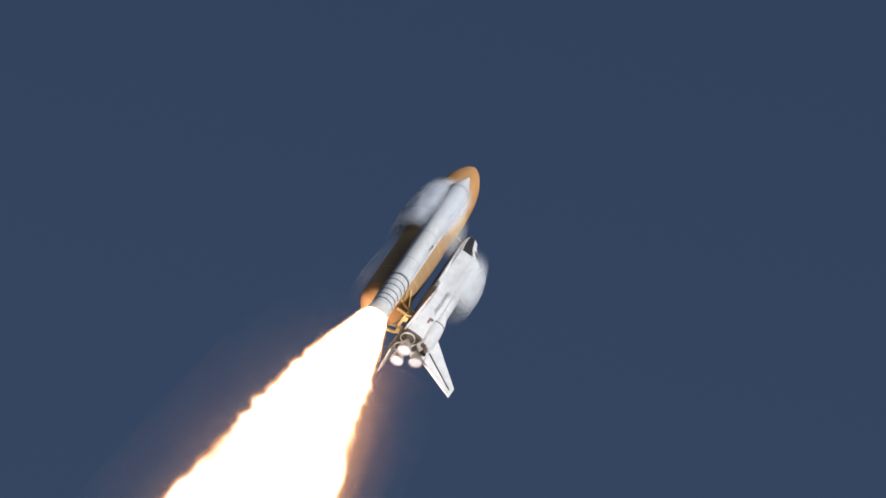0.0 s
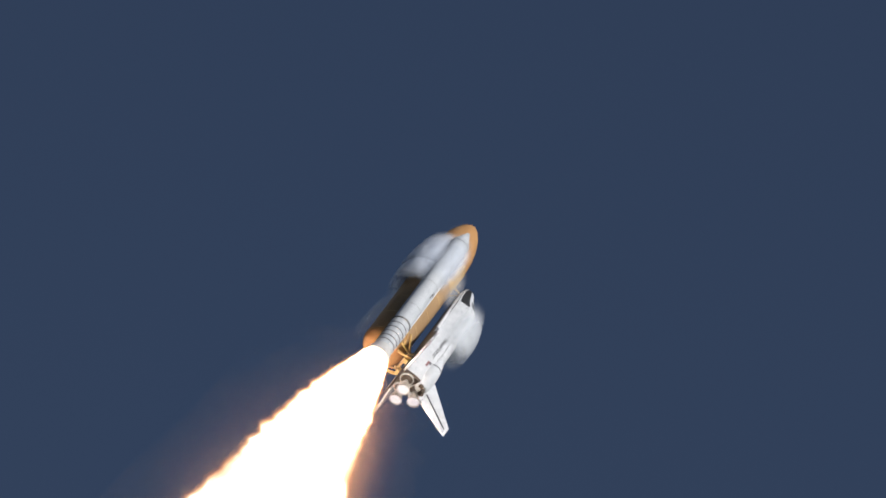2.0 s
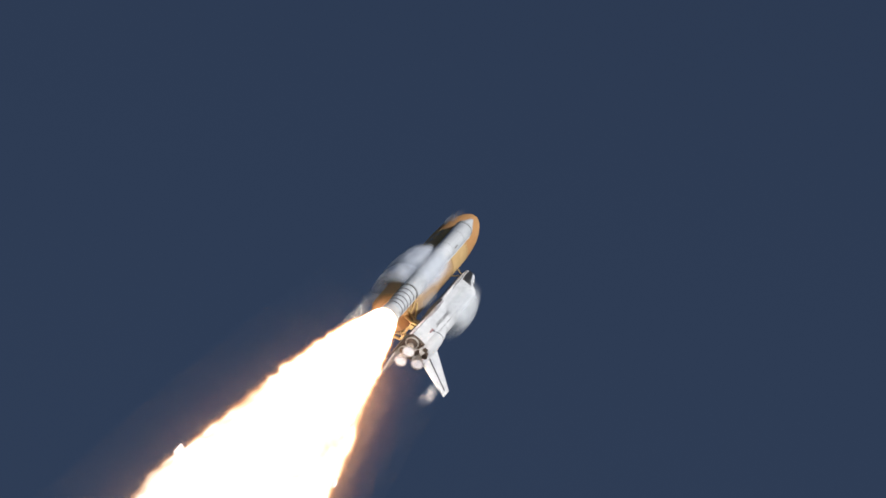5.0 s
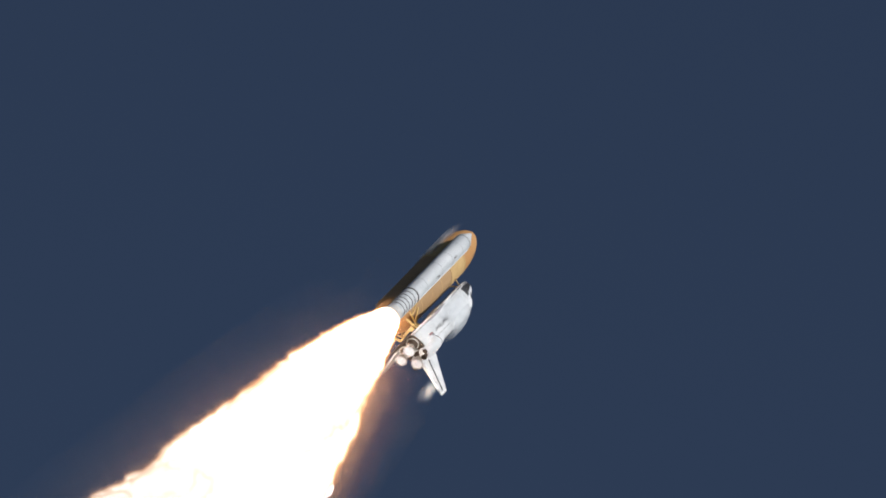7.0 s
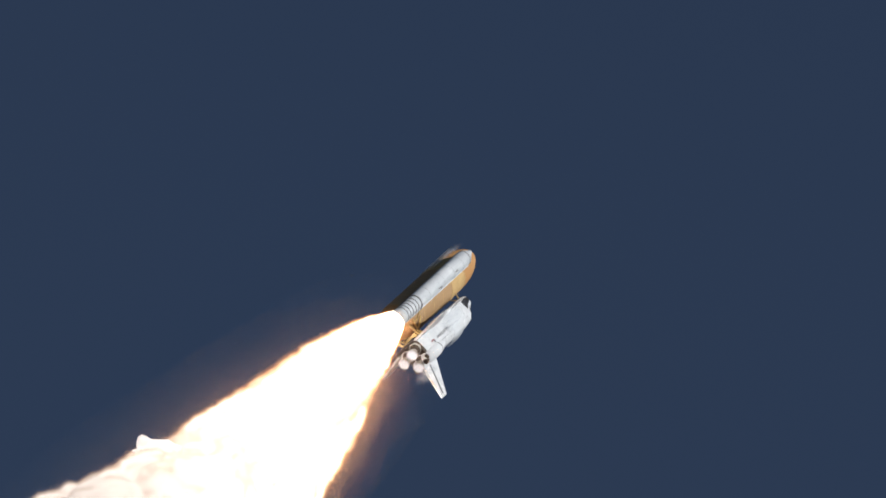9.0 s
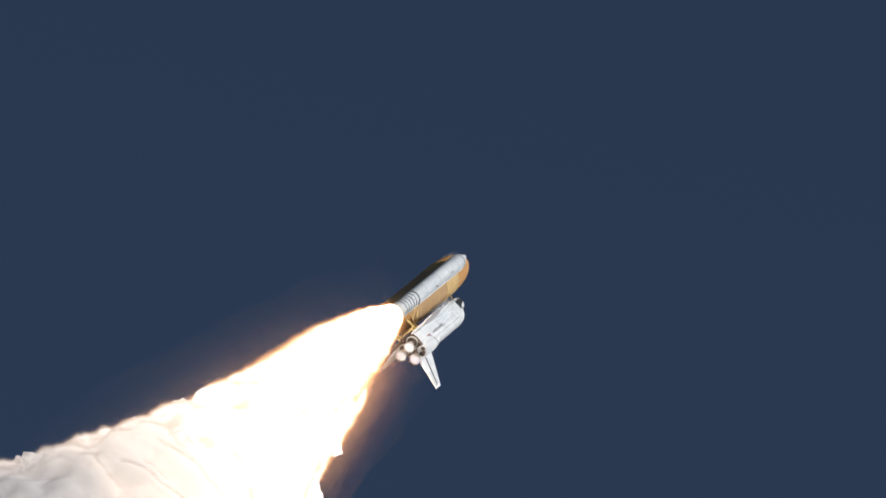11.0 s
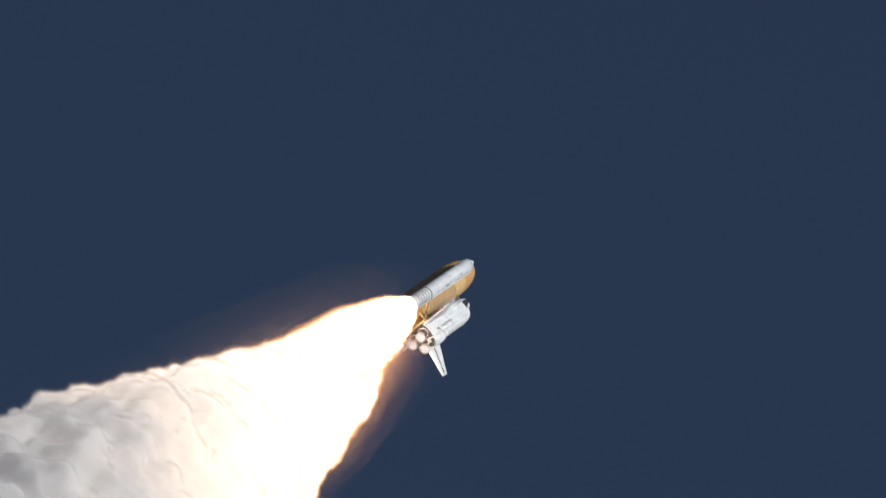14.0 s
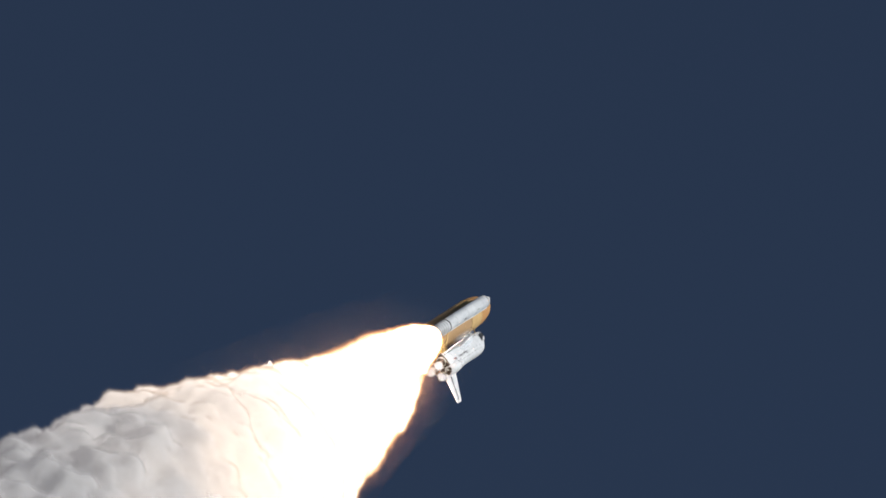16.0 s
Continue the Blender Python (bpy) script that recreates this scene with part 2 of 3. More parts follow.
# ---- external tank ----
def external_tank():
    tank = thing("external_tank", "orange foam-covered external fuel tank between two white boosters", "fuel tank")
    r, x0, length = 4.2, 41.2, 13.6
    nose = [(x0 + length * k / 30, r * (1 - (k / 30) ** 2.15) ** 0.66) for k in range(30)]
    part("ogive_nose", lathe(nose + [(x0 + length, 0)], 72), FOAM, tank, "rounded orange ogive nose of the tank")
    part("nose_spike", lathe([(54.6, 0.5), (54.8, 0.4), (55.0, 0.22), (55.08, 0)], 24), PIPE, tank, "small tan nose cap")
    part("intertank", lathe([(34.2, r + 0.02), (41.2, r + 0.02)], 216, wave=lambda x, a: 0.045 * (1 if math.sin(a * 54) > 0 else 0)), FOAM_RIB, tank, "ribbed orange band round the tank", angle=20)
    for x in (34.2, 41.2):
        part("flange", lathe([(x - 0.22, r), (x - 0.16, r + 0.09), (x + 0.16, r + 0.09), (x + 0.22, r)], 72), FOAM_RIB, tank)
    part("barrel", lathe([(34.2, r), (28, r), (22, r), (17, r), (12.6, r)], 72), BARREL_FOAM, tank, "long brownish-orange foam barrel")
    for x in (29.0, 23.8, 18.4, 12.7):
        part("weld_ring", lathe([(x - 0.12, r - 0.01), (x - 0.07, r + 0.035), (x + 0.07, r + 0.035), (x + 0.12, r - 0.01)], 72), FOAM_RIB, tank)
    dome = [(12.6 - 3.4 * math.sin(math.radians(a)), r * math.cos(math.radians(a))) for a in range(0, 90, 9)]
    part("aft_dome", lathe(dome + [(9.2, 0)], 72), FOAM, tank, "rounded aft dome lit by the flame")
    # feed line, cable trays and struts
    part("feed_line", tube([(40.0, -2.3, 4.0), (12.5, -2.3, 4.0), (11.2, -2.2, 5.2)], 0.24, 12), PIPE, tank)
    for k in range(9):
        x = 14.5 + k * 2.7
        part("line_bracket", box((x - 0.12, -2.65, 3.3), (x + 0.12, -1.95, 4.3), 0.03), STRUT, tank)
    part("cable_tray", box((13.0, -3.6, 2.55), (42.0, -3.35, 2.9), 0.04), FOAM_RIB, tank)
    part("cross_beam", box((12.1, -2.4, 4.35), (12.7, 2.4, 4.85), 0.1), STRUT, tank, "gold aft cross beam")
    for s in (1, -1):
        part("aft_strut", tube([(12.4, 2.3 * s, 4.6), (12.9, 2.45 * s, 5.6)], 0.26), STRUT, tank)
        part("aft_strut", tube([(16.0, 3.3 * s, 2.7), (12.4, 2.4 * s, 4.7)], 0.22), STRUT, tank)
        part("aft_strut", tube([(12.2, 3.6 * s, 2.2), (12.4, 2.4 * s, 4.7)], 0.22), STRUT, tank)
        part("umbilical", tube([(10.6, 2.9 * s, 2.6), (10.9, 2.7 * s, 4.4), (11.6, 2.5 * s, 5.5)], 0.3), STRUT, tank, "gold umbilical pipe at the tank's base")
        part("umbilical_plate", box((10.6, 1.7 * s - 0.6, 4.6), (11.8, 1.7 * s + 0.6, 5.35), 0.1), STRUT, tank)
        part("bipod_leg", tube([(36.2, 1.3 * s, 4.1), (37.0, 0.15 * s, 5.7)], 0.14), STRUT, tank)
        # ties to the boosters
        part("booster_tie", tube([(12.9, 4.0 * s, 1.1), (12.9, 5.0 * s, 1.3)], 0.2), STRUT, tank)
        part("booster_tie", tube([(12.9, 4.0 * s, -1.1), (12.9, 5.0 * s, -1.3)], 0.2), STRUT, tank)
        part("booster_tie", tube([(12.9, 3.2 * s, 2.9), (12.9, 6.2 * s, 1.9)], 0.2), STRUT, tank)
        part("forward_tie", box((37.6, 4.1 * s - 0.25, -0.5), (38.9, 4.5 * s + 0.25, 0.5), 0.08), FOAM_RIB, tank)
    return tank


# ---- boosters ----
def solid_rocket_booster(side, label):
    b = thing("solid_rocket_booster", label, "rocket booster", "boosters beside the tank")
    y, r = 6.36 * side, 1.86
    part("casing", lathe([(4.4, r), (10, r), (16, r), (22, r), (28, r), (34, r), (40.7, r)], 56, y), BOOSTER_WHITE, b, "long white painted steel casing")
    part("frustum", lathe([(40.7, r), (41.3, r * 0.96), (44.3, 0.62)], 56, y), BOOSTER_WHITE, b, "white cone")
    part("nose_cap", lathe([(44.3, 0.62), (44.8, 0.46), (45.2, 0.28), (45.42, 0.12), (45.47, 0)], 32, y), BOOSTER_WHITE, b)
    part("frustum_band", lathe([(40.45, r), (40.5, r + 0.03), (40.72, r + 0.03), (40.77, r - 0.02)], 56, y), BOOSTER_DARK, b, "dark band below the cone")
    for x in (36.9, 31.6, 26.2, 18.0):
        part("joint_ring", lathe([(x - 0.09, r), (x - 0.07, r + 0.02), (x + 0.07, r + 0.02), (x + 0.09, r)], 56, y), JOINT_GREY, b, "thin grey joint ring")
    part("attach_ring", lathe([(12.75, r), (12.78, r + 0.18), (13.02, r + 0.18), (13.05, r)], 56, y), BOOSTER_DARK, b, "broad dark attachment ring")
    for x in (11.2, 9.7, 8.2, 6.8, 5.5):
        part("stiffener_ring", lathe([(x - 0.08, r), (x - 0.05, r + 0.11), (x + 0.05, r + 0.11), (x + 0.08, r)], 56, y), BOOSTER_DARK, b, "dark stiffener ring")
    part("aft_skirt", lathe([(4.4, r), (4.2, r + 0.04), (1.9, 2.5), (1.5, 2.6), (1.45, 2.5), (3.6, 1.6)], 56, y), SKIRT, b, "flared sooty white skirt")
    part("nozzle", lathe([(3.6, 0.8), (2.4, 1.2), (0.0, 1.88), (0.02, 1.8), (2.4, 1.1), (3.4, 0.7)], 40, y), HEATSHIELD, b)
    # systems tunnel, camera-side markings
    part("systems_tunnel", box((5.0, y - 0.2, r - 0.08), (40.0, y + 0.2, r + 0.14), 0.04), BOOSTER_WHITE, b)
    for x, w, a in ((23.5, 0.9, 50), (24.2, 0.5, 62), (33.0, 0.7, 40)):
        m = Matrix.Translation((0, y, 0)) @ pose(0, 0, 0, a if side > 0 else 180 - a)
        bm = box((x - w, r - 0.03, -0.14), (x + w, r + 0.03, 0.14), 0.02)
        bm.transform(m)
        part("marking", bm, BOOSTER_DARK, b, "small dark painted mark")
    return b


# ---- orbiter ----
def hull(x, hw, zb, zt, n=36, top=2.6, low=6.0):
    """A cross-section: flat-bottomed, upright-sided, round-topped."""
    zc = zb + (zt - zb) * 0.47
    pts = []
    for k in range(n):
        a = 2 * math.pi * k / n
        c, s = math.cos(a), math.sin(a)
        e = top if s > 0 else low
        q = (abs(c) ** e + abs(s) ** e) ** (-1 / e)
        pts.append((x, hw * c * q, zc + s * q * ((zt - zc) if s > 0 else (zc - zb))))
    return pts


HULL = [(39.5, 0.12, 6.9, 7.15), (39.35, 0.5, 6.55, 7.5), (38.9, 0.9, 6.2, 7.85), (38.0, 1.4, 5.9, 8.3), (36.6, 1.9, 5.65, 8.85),
        (35.2, 2.22, 5.5, 9.35), (34.4, 2.36, 5.45, 9.75), (33.6, 2.48, 5.43, 10.5), (32.6, 2.57, 5.4, 10.95), (31.2, 2.62, 5.4, 11.1),
        (20.0, 2.66, 5.38, 11.12), (12.0, 2.7, 5.36, 11.1), (9.5, 2.85, 5.36, 10.9), (8.2, 2.9, 5.4, 10.7)]


def hull_at(x):
    h = sorted(HULL)
    return [table(x, [(k[0], k[i]) for k in h]) for i in (1, 2, 3)]


def wing_section(x_le, x_te, y, z, thick, n=9):
    """A closed aerofoil ring at span y."""
    up, down = [], []
    for k in range(n):
        u = 0.5 - 0.5 * math.cos(math.pi * k / (n - 1))
        h = thick * (2.6 * math.sqrt(u + 1e-6) * (1 - u) ** 0.9 * 0.5 + 0.02)
        x = x_le + (x_te - x_le) * u
        up.append((x, y, z + h))
        down.append((x, y, z - h * 0.3))
    return up + down[::-1]


def orbiter():
    orb = thing("space_shuttle_orbiter", "white winged orbiter with black belly, riding on the orange tank", "spacecraft")

    def stretch(x_hi, x_lo):
        xs = sorted({x_hi, x_lo, *[h[0] for h in HULL if x_lo < h[0] < x_hi]}, reverse=True)
        return [hull(x, *hull_at(x)) for x in xs]

    part("nose_cap", loft(stretch(39.5, 38.5)), CARBON, orb, "dark grey carbon nose cap")
    part("forward_fuselage", loft(stretch(38.5, 31.2)), TILE_WHITE, orb, "white forward fuselage with cabin windows")
    part("mid_fuselage", loft(stretch(31.2, 13.6)), BLANKET, orb, "white blanketed mid fuselage")
    part("aft_fuselage", loft(stretch(13.6, 8.2)), TILE_WHITE, orb, "white aft fuselage")

    def skin(x_hi, x_lo, lo, hi, out, mirror=1, step=0.6):
        """A thin plate that follows the hull between two turns about its axis, degrees from port over the top."""
        xs = np.linspace(x_hi, x_lo, max(2, int(abs(x_hi - x_lo) / step) + 1))
        secs = []
        for x in xs:
            hw, zb, zt = hull_at(x)
            ring = []
            for o in (out, -0.05):
                side = []
                for a in np.linspace(lo, hi, 10):
                    zc = zb + (zt - zb) * 0.47
                    c, s = math.cos(radians(a)), math.sin(radians(a))
                    e = 2.6 if s > 0 else 6.0
                    q = (abs(c) ** e + abs(s) ** e) ** (-1 / e)
                    side.append((x, mirror * (hw + o) * c * q, zc + s * q * (((zt - zc) if s > 0 else (zc - zb)) + o)))
                ring += side if o == out else side[::-1]
            secs.append(ring)
        return loft(secs)

    # belly tiles wrap the lower edge; chin and window surround are black
    part("belly", skin(38.6, 8.3, -168, -36, 0.03), TILE_BLACK, orb, "black tiled belly facing the tank")
    for s in (1, -1):
        part("chin_tiles", skin(38.7, 33.0, -30, 14, 0.035, s), TILE_BLACK, orb, "black tiles beside the nose")
        part("window_surround", skin(35.3, 33.5, 30, 60, 0.04, s), TILE_BLACK, orb, "black tiles round the cabin windows")
        for lo, hi in ((30, 46), (50, 62), (66, 76)):
            part("cabin_window", skin(34.7, 33.8, lo, hi, 0.07, s), GLASS, orb, "dark cabin window")
        for k in range(4):
            x1 = 31.0 - k * 4.35
            part("payload_bay_door", skin(x1, x1 - 4.3, 33, 89.6, 0.05, s, 1.5), BLANKET, orb, "white payload bay door panel")
        part("hinge_line", skin(31.0, 13.7, 31.6, 32.4, 0.03, s, 2), CARBON, orb, "thin grey hinge line under the bay doors")
        for k in range(9):
            x = 30.2 - k * 1.85
            part("vent_door", skin(x, x - 0.4, 13, 15.5, 0.045, s), CARBON, orb, "small dark vent")
        part("thruster_ports", skin(37.2, 36.2, 40, 60, 0.04, s), SEAM, orb, "dark nose thruster ports")
        # wing, with glove and elevons
        plan = [(2.3, 31.5, 9.6, 1.0), (3.1, 26.0, 9.6, 1.3), (4.0, 21.6, 9.7, 1.5), (5.2, 18.6, 9.8, 1.5), (8.0, 15.9, 10.1, 1.1), (10.6, 13.5, 10.4, 0.75), (11.6, 12.2, 10.6, 0.55), (11.9, 11.4, 10.8, 0.25)]
        wing = part("wing", loft([wing_section(le, te, s * y, 5.75 + (y - 2.3) * 0.055, th) for y, le, te, th in plan]), TILE_WHITE, orb, "white delta wing with dark leading edge")
        edge = [[(le + 0.06 - 0.5 * u, s * y, 5.75 + (y - 2.3) * 0.055 + v * th * 0.42) for u, v in ((0, 0.05), (1, 0.8), (1.1, 0.75), (1.1, -0.3), (1, -0.35))] for y, le, te, th in plan[2:]]
        part("leading_edge", loft(edge), CARBON, wing, "grey carbon leading edge")
        under = [[(le - 0.7, s * y, 5.68 + (y - 2.3) * 0.055 - th * 0.21), (te, s * y, 5.7 + (y - 2.3) * 0.055 - th * 0.06), (te, s * y, 5.66 + (y - 2.3) * 0.055 - th * 0.08), ((le + te) / 2, s * y, 5.66 + (y - 2.3) * 0.055 - th * 0.27)] for y, le, te, th in plan]
        part("wing_underside", loft(under), TILE_BLACK, wing, "black tiled underside")
        for y0, y1 in ((3.0, 7.2), (7.35, 11.3)):
            secs = []
            for y in (y0, y1):
                te, z = table(y, [(2.3, 9.6), (12, 10.8)]), 5.75 + (y - 2.3) * 0.055
                h, end = table(y, [(2.3, 0.3), (12, 0.12)]), table(y, [(2.3, 7.0), (12, 9.2)])
                secs.append([(te - 0.05, s * y, z + h), (te - 0.05, s * y, z - h * 0.5), (end, s * y, z - 0.2), (end, s * y, z + 0.16)])
            part("elevon", loft(secs), TILE_WHITE, wing, "white elevon at the trailing edge")
        # manoeuvring pod
        pod = [(17.6, 0.15), (17.0, 0.6), (15.8, 1.05), (14.0, 1.4), (11.5, 1.6), (9.0, 1.55), (7.9, 1.35), (7.4, 1.1), (7.4, 0)]
        part("engine_pod", lathe(pod, 28, 1.45 * s, 10.35), BLANKET, orb, "white bulged manoeuvring-engine pod")
        part("pod_seam", lathe([(13.9, 1.425), (13.9, 1.44), (13.7, 1.46), (13.7, 1.43)], 28, 1.45 * s, 10.35), SEAM, orb)
        part("pod_nozzle", lathe([(7.6, 0.3), (7.0, 0.38), (6.0, 0.62), (6.02, 0.56), (7.3, 0.2)], 24, 1.75 * s, 10.9), HEATSHIELD, orb, "dark manoeuvring-engine nozzle")
        part("pod_thrusters", box((6.8, 2.3 * s - 0.35, 9.7), (7.6, 2.3 * s + 0.35, 10.7), 0.15), HEATSHIELD, orb, "scorched thruster housing")
    # cabin top and aft base
    part("base_heat_shield", loft([hull(8.22, 2.82, 5.5, 10.6), hull(7.7, 2.6, 5.7, 10.4)]), HEATSHIELD, orb, "scorched brown base heat shield")
    flap = loft([[(8.3, y, 5.75), (8.3, y, 5.3), (4.7, y * 0.97, 5.15), (4.65, y * 0.97, 5.3)] for y in (-3.1, 0, 3.1)])
    part("body_flap", flap, HEATSHIELD, orb, "dark body flap under the engines")

    # main engines
    for at, end in (((8.4, 0, 9.65), (4.75, 0, 10.81)), ((7.9, 1.35, 7.1), (4.06, 1.6, 7.81)), ((7.9, -1.35, 7.1), (4.06, -1.6, 7.81))):
        a, b = Vector(at), Vector(end)
        way, d = (a - b).normalized(), (a - b).length
        eng = part("main_engine", lathe([(0.0, 1.17), (0.02, 1.2), (0.25, 1.16), (1.0, 1.0), (1.9, 0.72), (2.6, 0.42), (2.9, 0.33), (2.9, 0.28), (2.5, 0.36), (1.8, 0.64), (0.9, 0.94), (0.0, 1.12), (0.0, 1.17)], 40, axis=(b, way)), NOZZLE, orb, "bell-shaped metal engine nozzle")
        for x, r in ((0.1, 1.2), (0.55, 1.12), (1.0, 1.02), (1.45, 0.9), (1.9, 0.75)):
            part("hat_band", lathe([(x - 0.05, r - 0.03), (x - 0.04, r + 0.05), (x + 0.04, r + 0.05), (x + 0.05, r - 0.03)], 40, axis=(b, way)), NOZZLE, eng)
        part("exhaust_glow", lathe([(0.12, 1.07), (0.2, 0.6), (0.22, 0)], 32, axis=(b, way)), ENGINE_GLOW, eng, "white-hot exhaust in the nozzle")
        part("bell_inside", lathe([(0.0, 1.14), (0.06, 1.10), (0.13, 1.06), (0.14, 1.0)], 40, axis=(b, way)), BELL_INSIDE, eng, "dark inner wall of the nozzle")
        part("nozzle_lip", lathe([(-0.06, 1.1), (-0.08, 1.2), (0.06, 1.27), (0.1, 1.2), (0.0, 1.1)], 40, axis=(b, way)), JOINT_GREY, eng, "pale rim of the nozzle")
        part("powerhead", lathe([(2.8, 0.55), (3.0, 0.85), (3.4, 1.25), (d + 0.3, 1.45), (d + 0.3, 0)], 28, axis=(b, way)), HEATSHIELD, eng, "scorched dome heat shield round the engine")
        part("shield_lip", lathe([(3.25, 1.2), (3.28, 1.36), (3.5, 1.4), (3.55, 1.25)], 28, axis=(b, way)), SKIRT, eng)

    # fin and rudder
    def fin_ring(z, le, te, th):
        return [(le, 0, z), (le - (le - te) * 0.12, th * 0.55, z), (le - (le - te) * 0.45, th, z), (te, th * 0.55, z), (te, -th * 0.55, z), (le - (le - te) * 0.45, -th, z), (le - (le - te) * 0.12, -th * 0.55, z)]
    fin_le = [(10.6, 14.6), (11.3, 13.4), (19.1, 5.0)]
    fin_te = [(10.6, 6.6), (19.1, 2.3)]
    fin = part("tail_fin", loft([fin_ring(z, table(z, fin_le), table(z, fin_te) + 0.36 * (table(z, fin_le) - table(z, fin_te)), table(z, [(10.6, 0.62), (19.1, 0.26)])) for z in (10.6, 11.3, 13.3, 15.3, 17.3, 18.9, 19.1)], ), TILE_WHITE, orb, "tall white swept tail fin")
    rud = []
    for z in (11.9, 14.0, 16.0, 18.5):
        le, te = table(z, fin_le), table(z, fin_te)
        h = te + 0.33 * (le - te)
        th = table(z, [(10.6, 0.42), (19.1, 0.2)])
        rud.append([(h, th, z), (te + 0.1, th * 0.85, z), (te + 0.1, -th * 0.85, z), (h, -th, z)])
    rudder = part("rudder", loft(rud), BLANKET, fin, "white split rudder outlined by dark seams")
    for s in (1, -1):
        line = []
        for z, u in ((11.9, 0.02), (11.9, 0.36), (14.0, 0.36), (16.0, 0.36), (18.45, 0.36), (18.45, 0.02)):
            le, te = table(z, fin_le), table(z, fin_te)
            line.append((te + u * (le - te), s * (table(z, [(10.6, 0.5), (19.1, 0.24)]) + 0.02), z))
        part("rudder_seam", tube(line[1:5], 0.11, 6), SEAM, rudder, "black line round the rudder")
    part("fin_tip", loft([fin_ring(z, table(z, fin_le) - 0.02, table(z, fin_te), table(z, [(18.6, 0.24), (19.15, 0.1)])) for z in (18.55, 18.9, 19.15)]), TILE_WHITE, fin)
    part("fin_base", loft([fin_ring(z, table(z, fin_le) - 0.3, table(z, fin_te) + 0.1, 0.6) for z in (10.5, 11.8)]), BLANKET, fin)
    return orb


def lettering(orb):
    """Country name and flag low on the port and starboard sides."""
    for s in (1, -1):
        curve = bpy.data.curves.new("country_name", "FONT")
        curve.body = "United States"
        curve.size, curve.extrude, curve.align_x = 1.15, 0.01, "CENTER"
        ob = new("country_name", curve)
        ob.parent = orb
        x_way, z_way = Vector((-s, 0, 0)), Vector((0, s, 0))
        y_way = z_way.cross(x_way)
        m = Matrix((x_way, y_way, z_way)).transposed().to_4x4()
        ob.matrix_basis = Matrix.Translation((18.6, s * 2.705, 8.35)) @ m
        curve.materials.append(MARKING)
        tagged(ob, "dark country name on the white fuselage side")
        part("flag_canton", box((13.05, s * 2.72 - 0.02, 8.75), (13.75, s * 2.72 + 0.02, 9.2), 0), MARKING, orb, "small dark flag on the fuselage")
        part("flag_stripes", box((12.2, s * 2.72 - 0.02, 8.35), (13.75, s * 2.72 + 0.02, 8.74), 0), FLAG_RED, orb)


TANK = external_tank()
BOOSTERS = [solid_rocket_booster(1, "white solid rocket booster with dark rings beside the tank, burning"),
            solid_rocket_booster(-1, "white solid rocket booster behind the tank, mostly hidden, burning")]
ORBITER = orbiter()
lettering(ORBITER)


# ---- exhaust plume: s metres behind the nozzles ----
EARLY = [(0, 3.2), (8, 5.6), (13, 7.1), (20, 8.4), (28, 9.8), (41, 11.9), (57, 14.8), (120, 21.5), (250, 36), (420, 46)]
LATE = [(0, 4.0), (8, 6.8), (14, 8.6), (20, 10.4), (32, 13.0), (60, 17.6), (95, 24), (160, 36), (243, 43), (420, 49)]


def widening(t):
    return (t / 16) ** 2.0


def drift(s):
    return 2.0 * min(1.0, max(0.0, (s - 12) / 30))


def early(s):
    return table(s, EARLY) * min(1, 0.55 + s / 16)


def late(s):
    return table(s, LATE) * min(1, max(0.0, 0.35 + s / 16)) if s > 0 else 0.0


def spread(s, t):
    return max(early(s), late(s - 44 * (1 - widening(t))))


PLUME = thing("exhaust_plume", "blinding white booster exhaust cooling into grey billowing smoke", "exhaust plume", kind="stuff")
#          share of the radius, share that hides what is behind it near and far, glow near, power
LAYERS = [(0.0, 1.0, 1.0, (1.0, 0.94, 0.86), 38.0, 1.35), (0.22, 0.60, 0.42, (1.0, 0.93, 0.82), 10.0, 1.35), (0.46, 0.38, 0.28, (1.0, 0.87, 0.66), 6.0, 1.3),
          (0.70, 0.24, 0.18, (1.0, 0.74, 0.44), 2.4, 1.0), (0.95, 0.14, 0.09, (1.0, 0.56, 0.24), 1.2, 0.7), (1.25, 0.07, 0.03, (1.0, 0.42, 0.14), 0.8, 0.4),
          (1.65, 0.03, 0.01, (1.0, 0.38, 0.14), 0.6, 0.4)]
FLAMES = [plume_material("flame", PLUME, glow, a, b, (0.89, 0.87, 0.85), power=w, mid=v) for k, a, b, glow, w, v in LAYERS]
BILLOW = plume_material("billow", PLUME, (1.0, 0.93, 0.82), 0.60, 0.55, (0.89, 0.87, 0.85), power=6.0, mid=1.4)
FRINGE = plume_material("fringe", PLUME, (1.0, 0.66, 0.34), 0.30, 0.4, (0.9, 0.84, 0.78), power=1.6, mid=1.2)


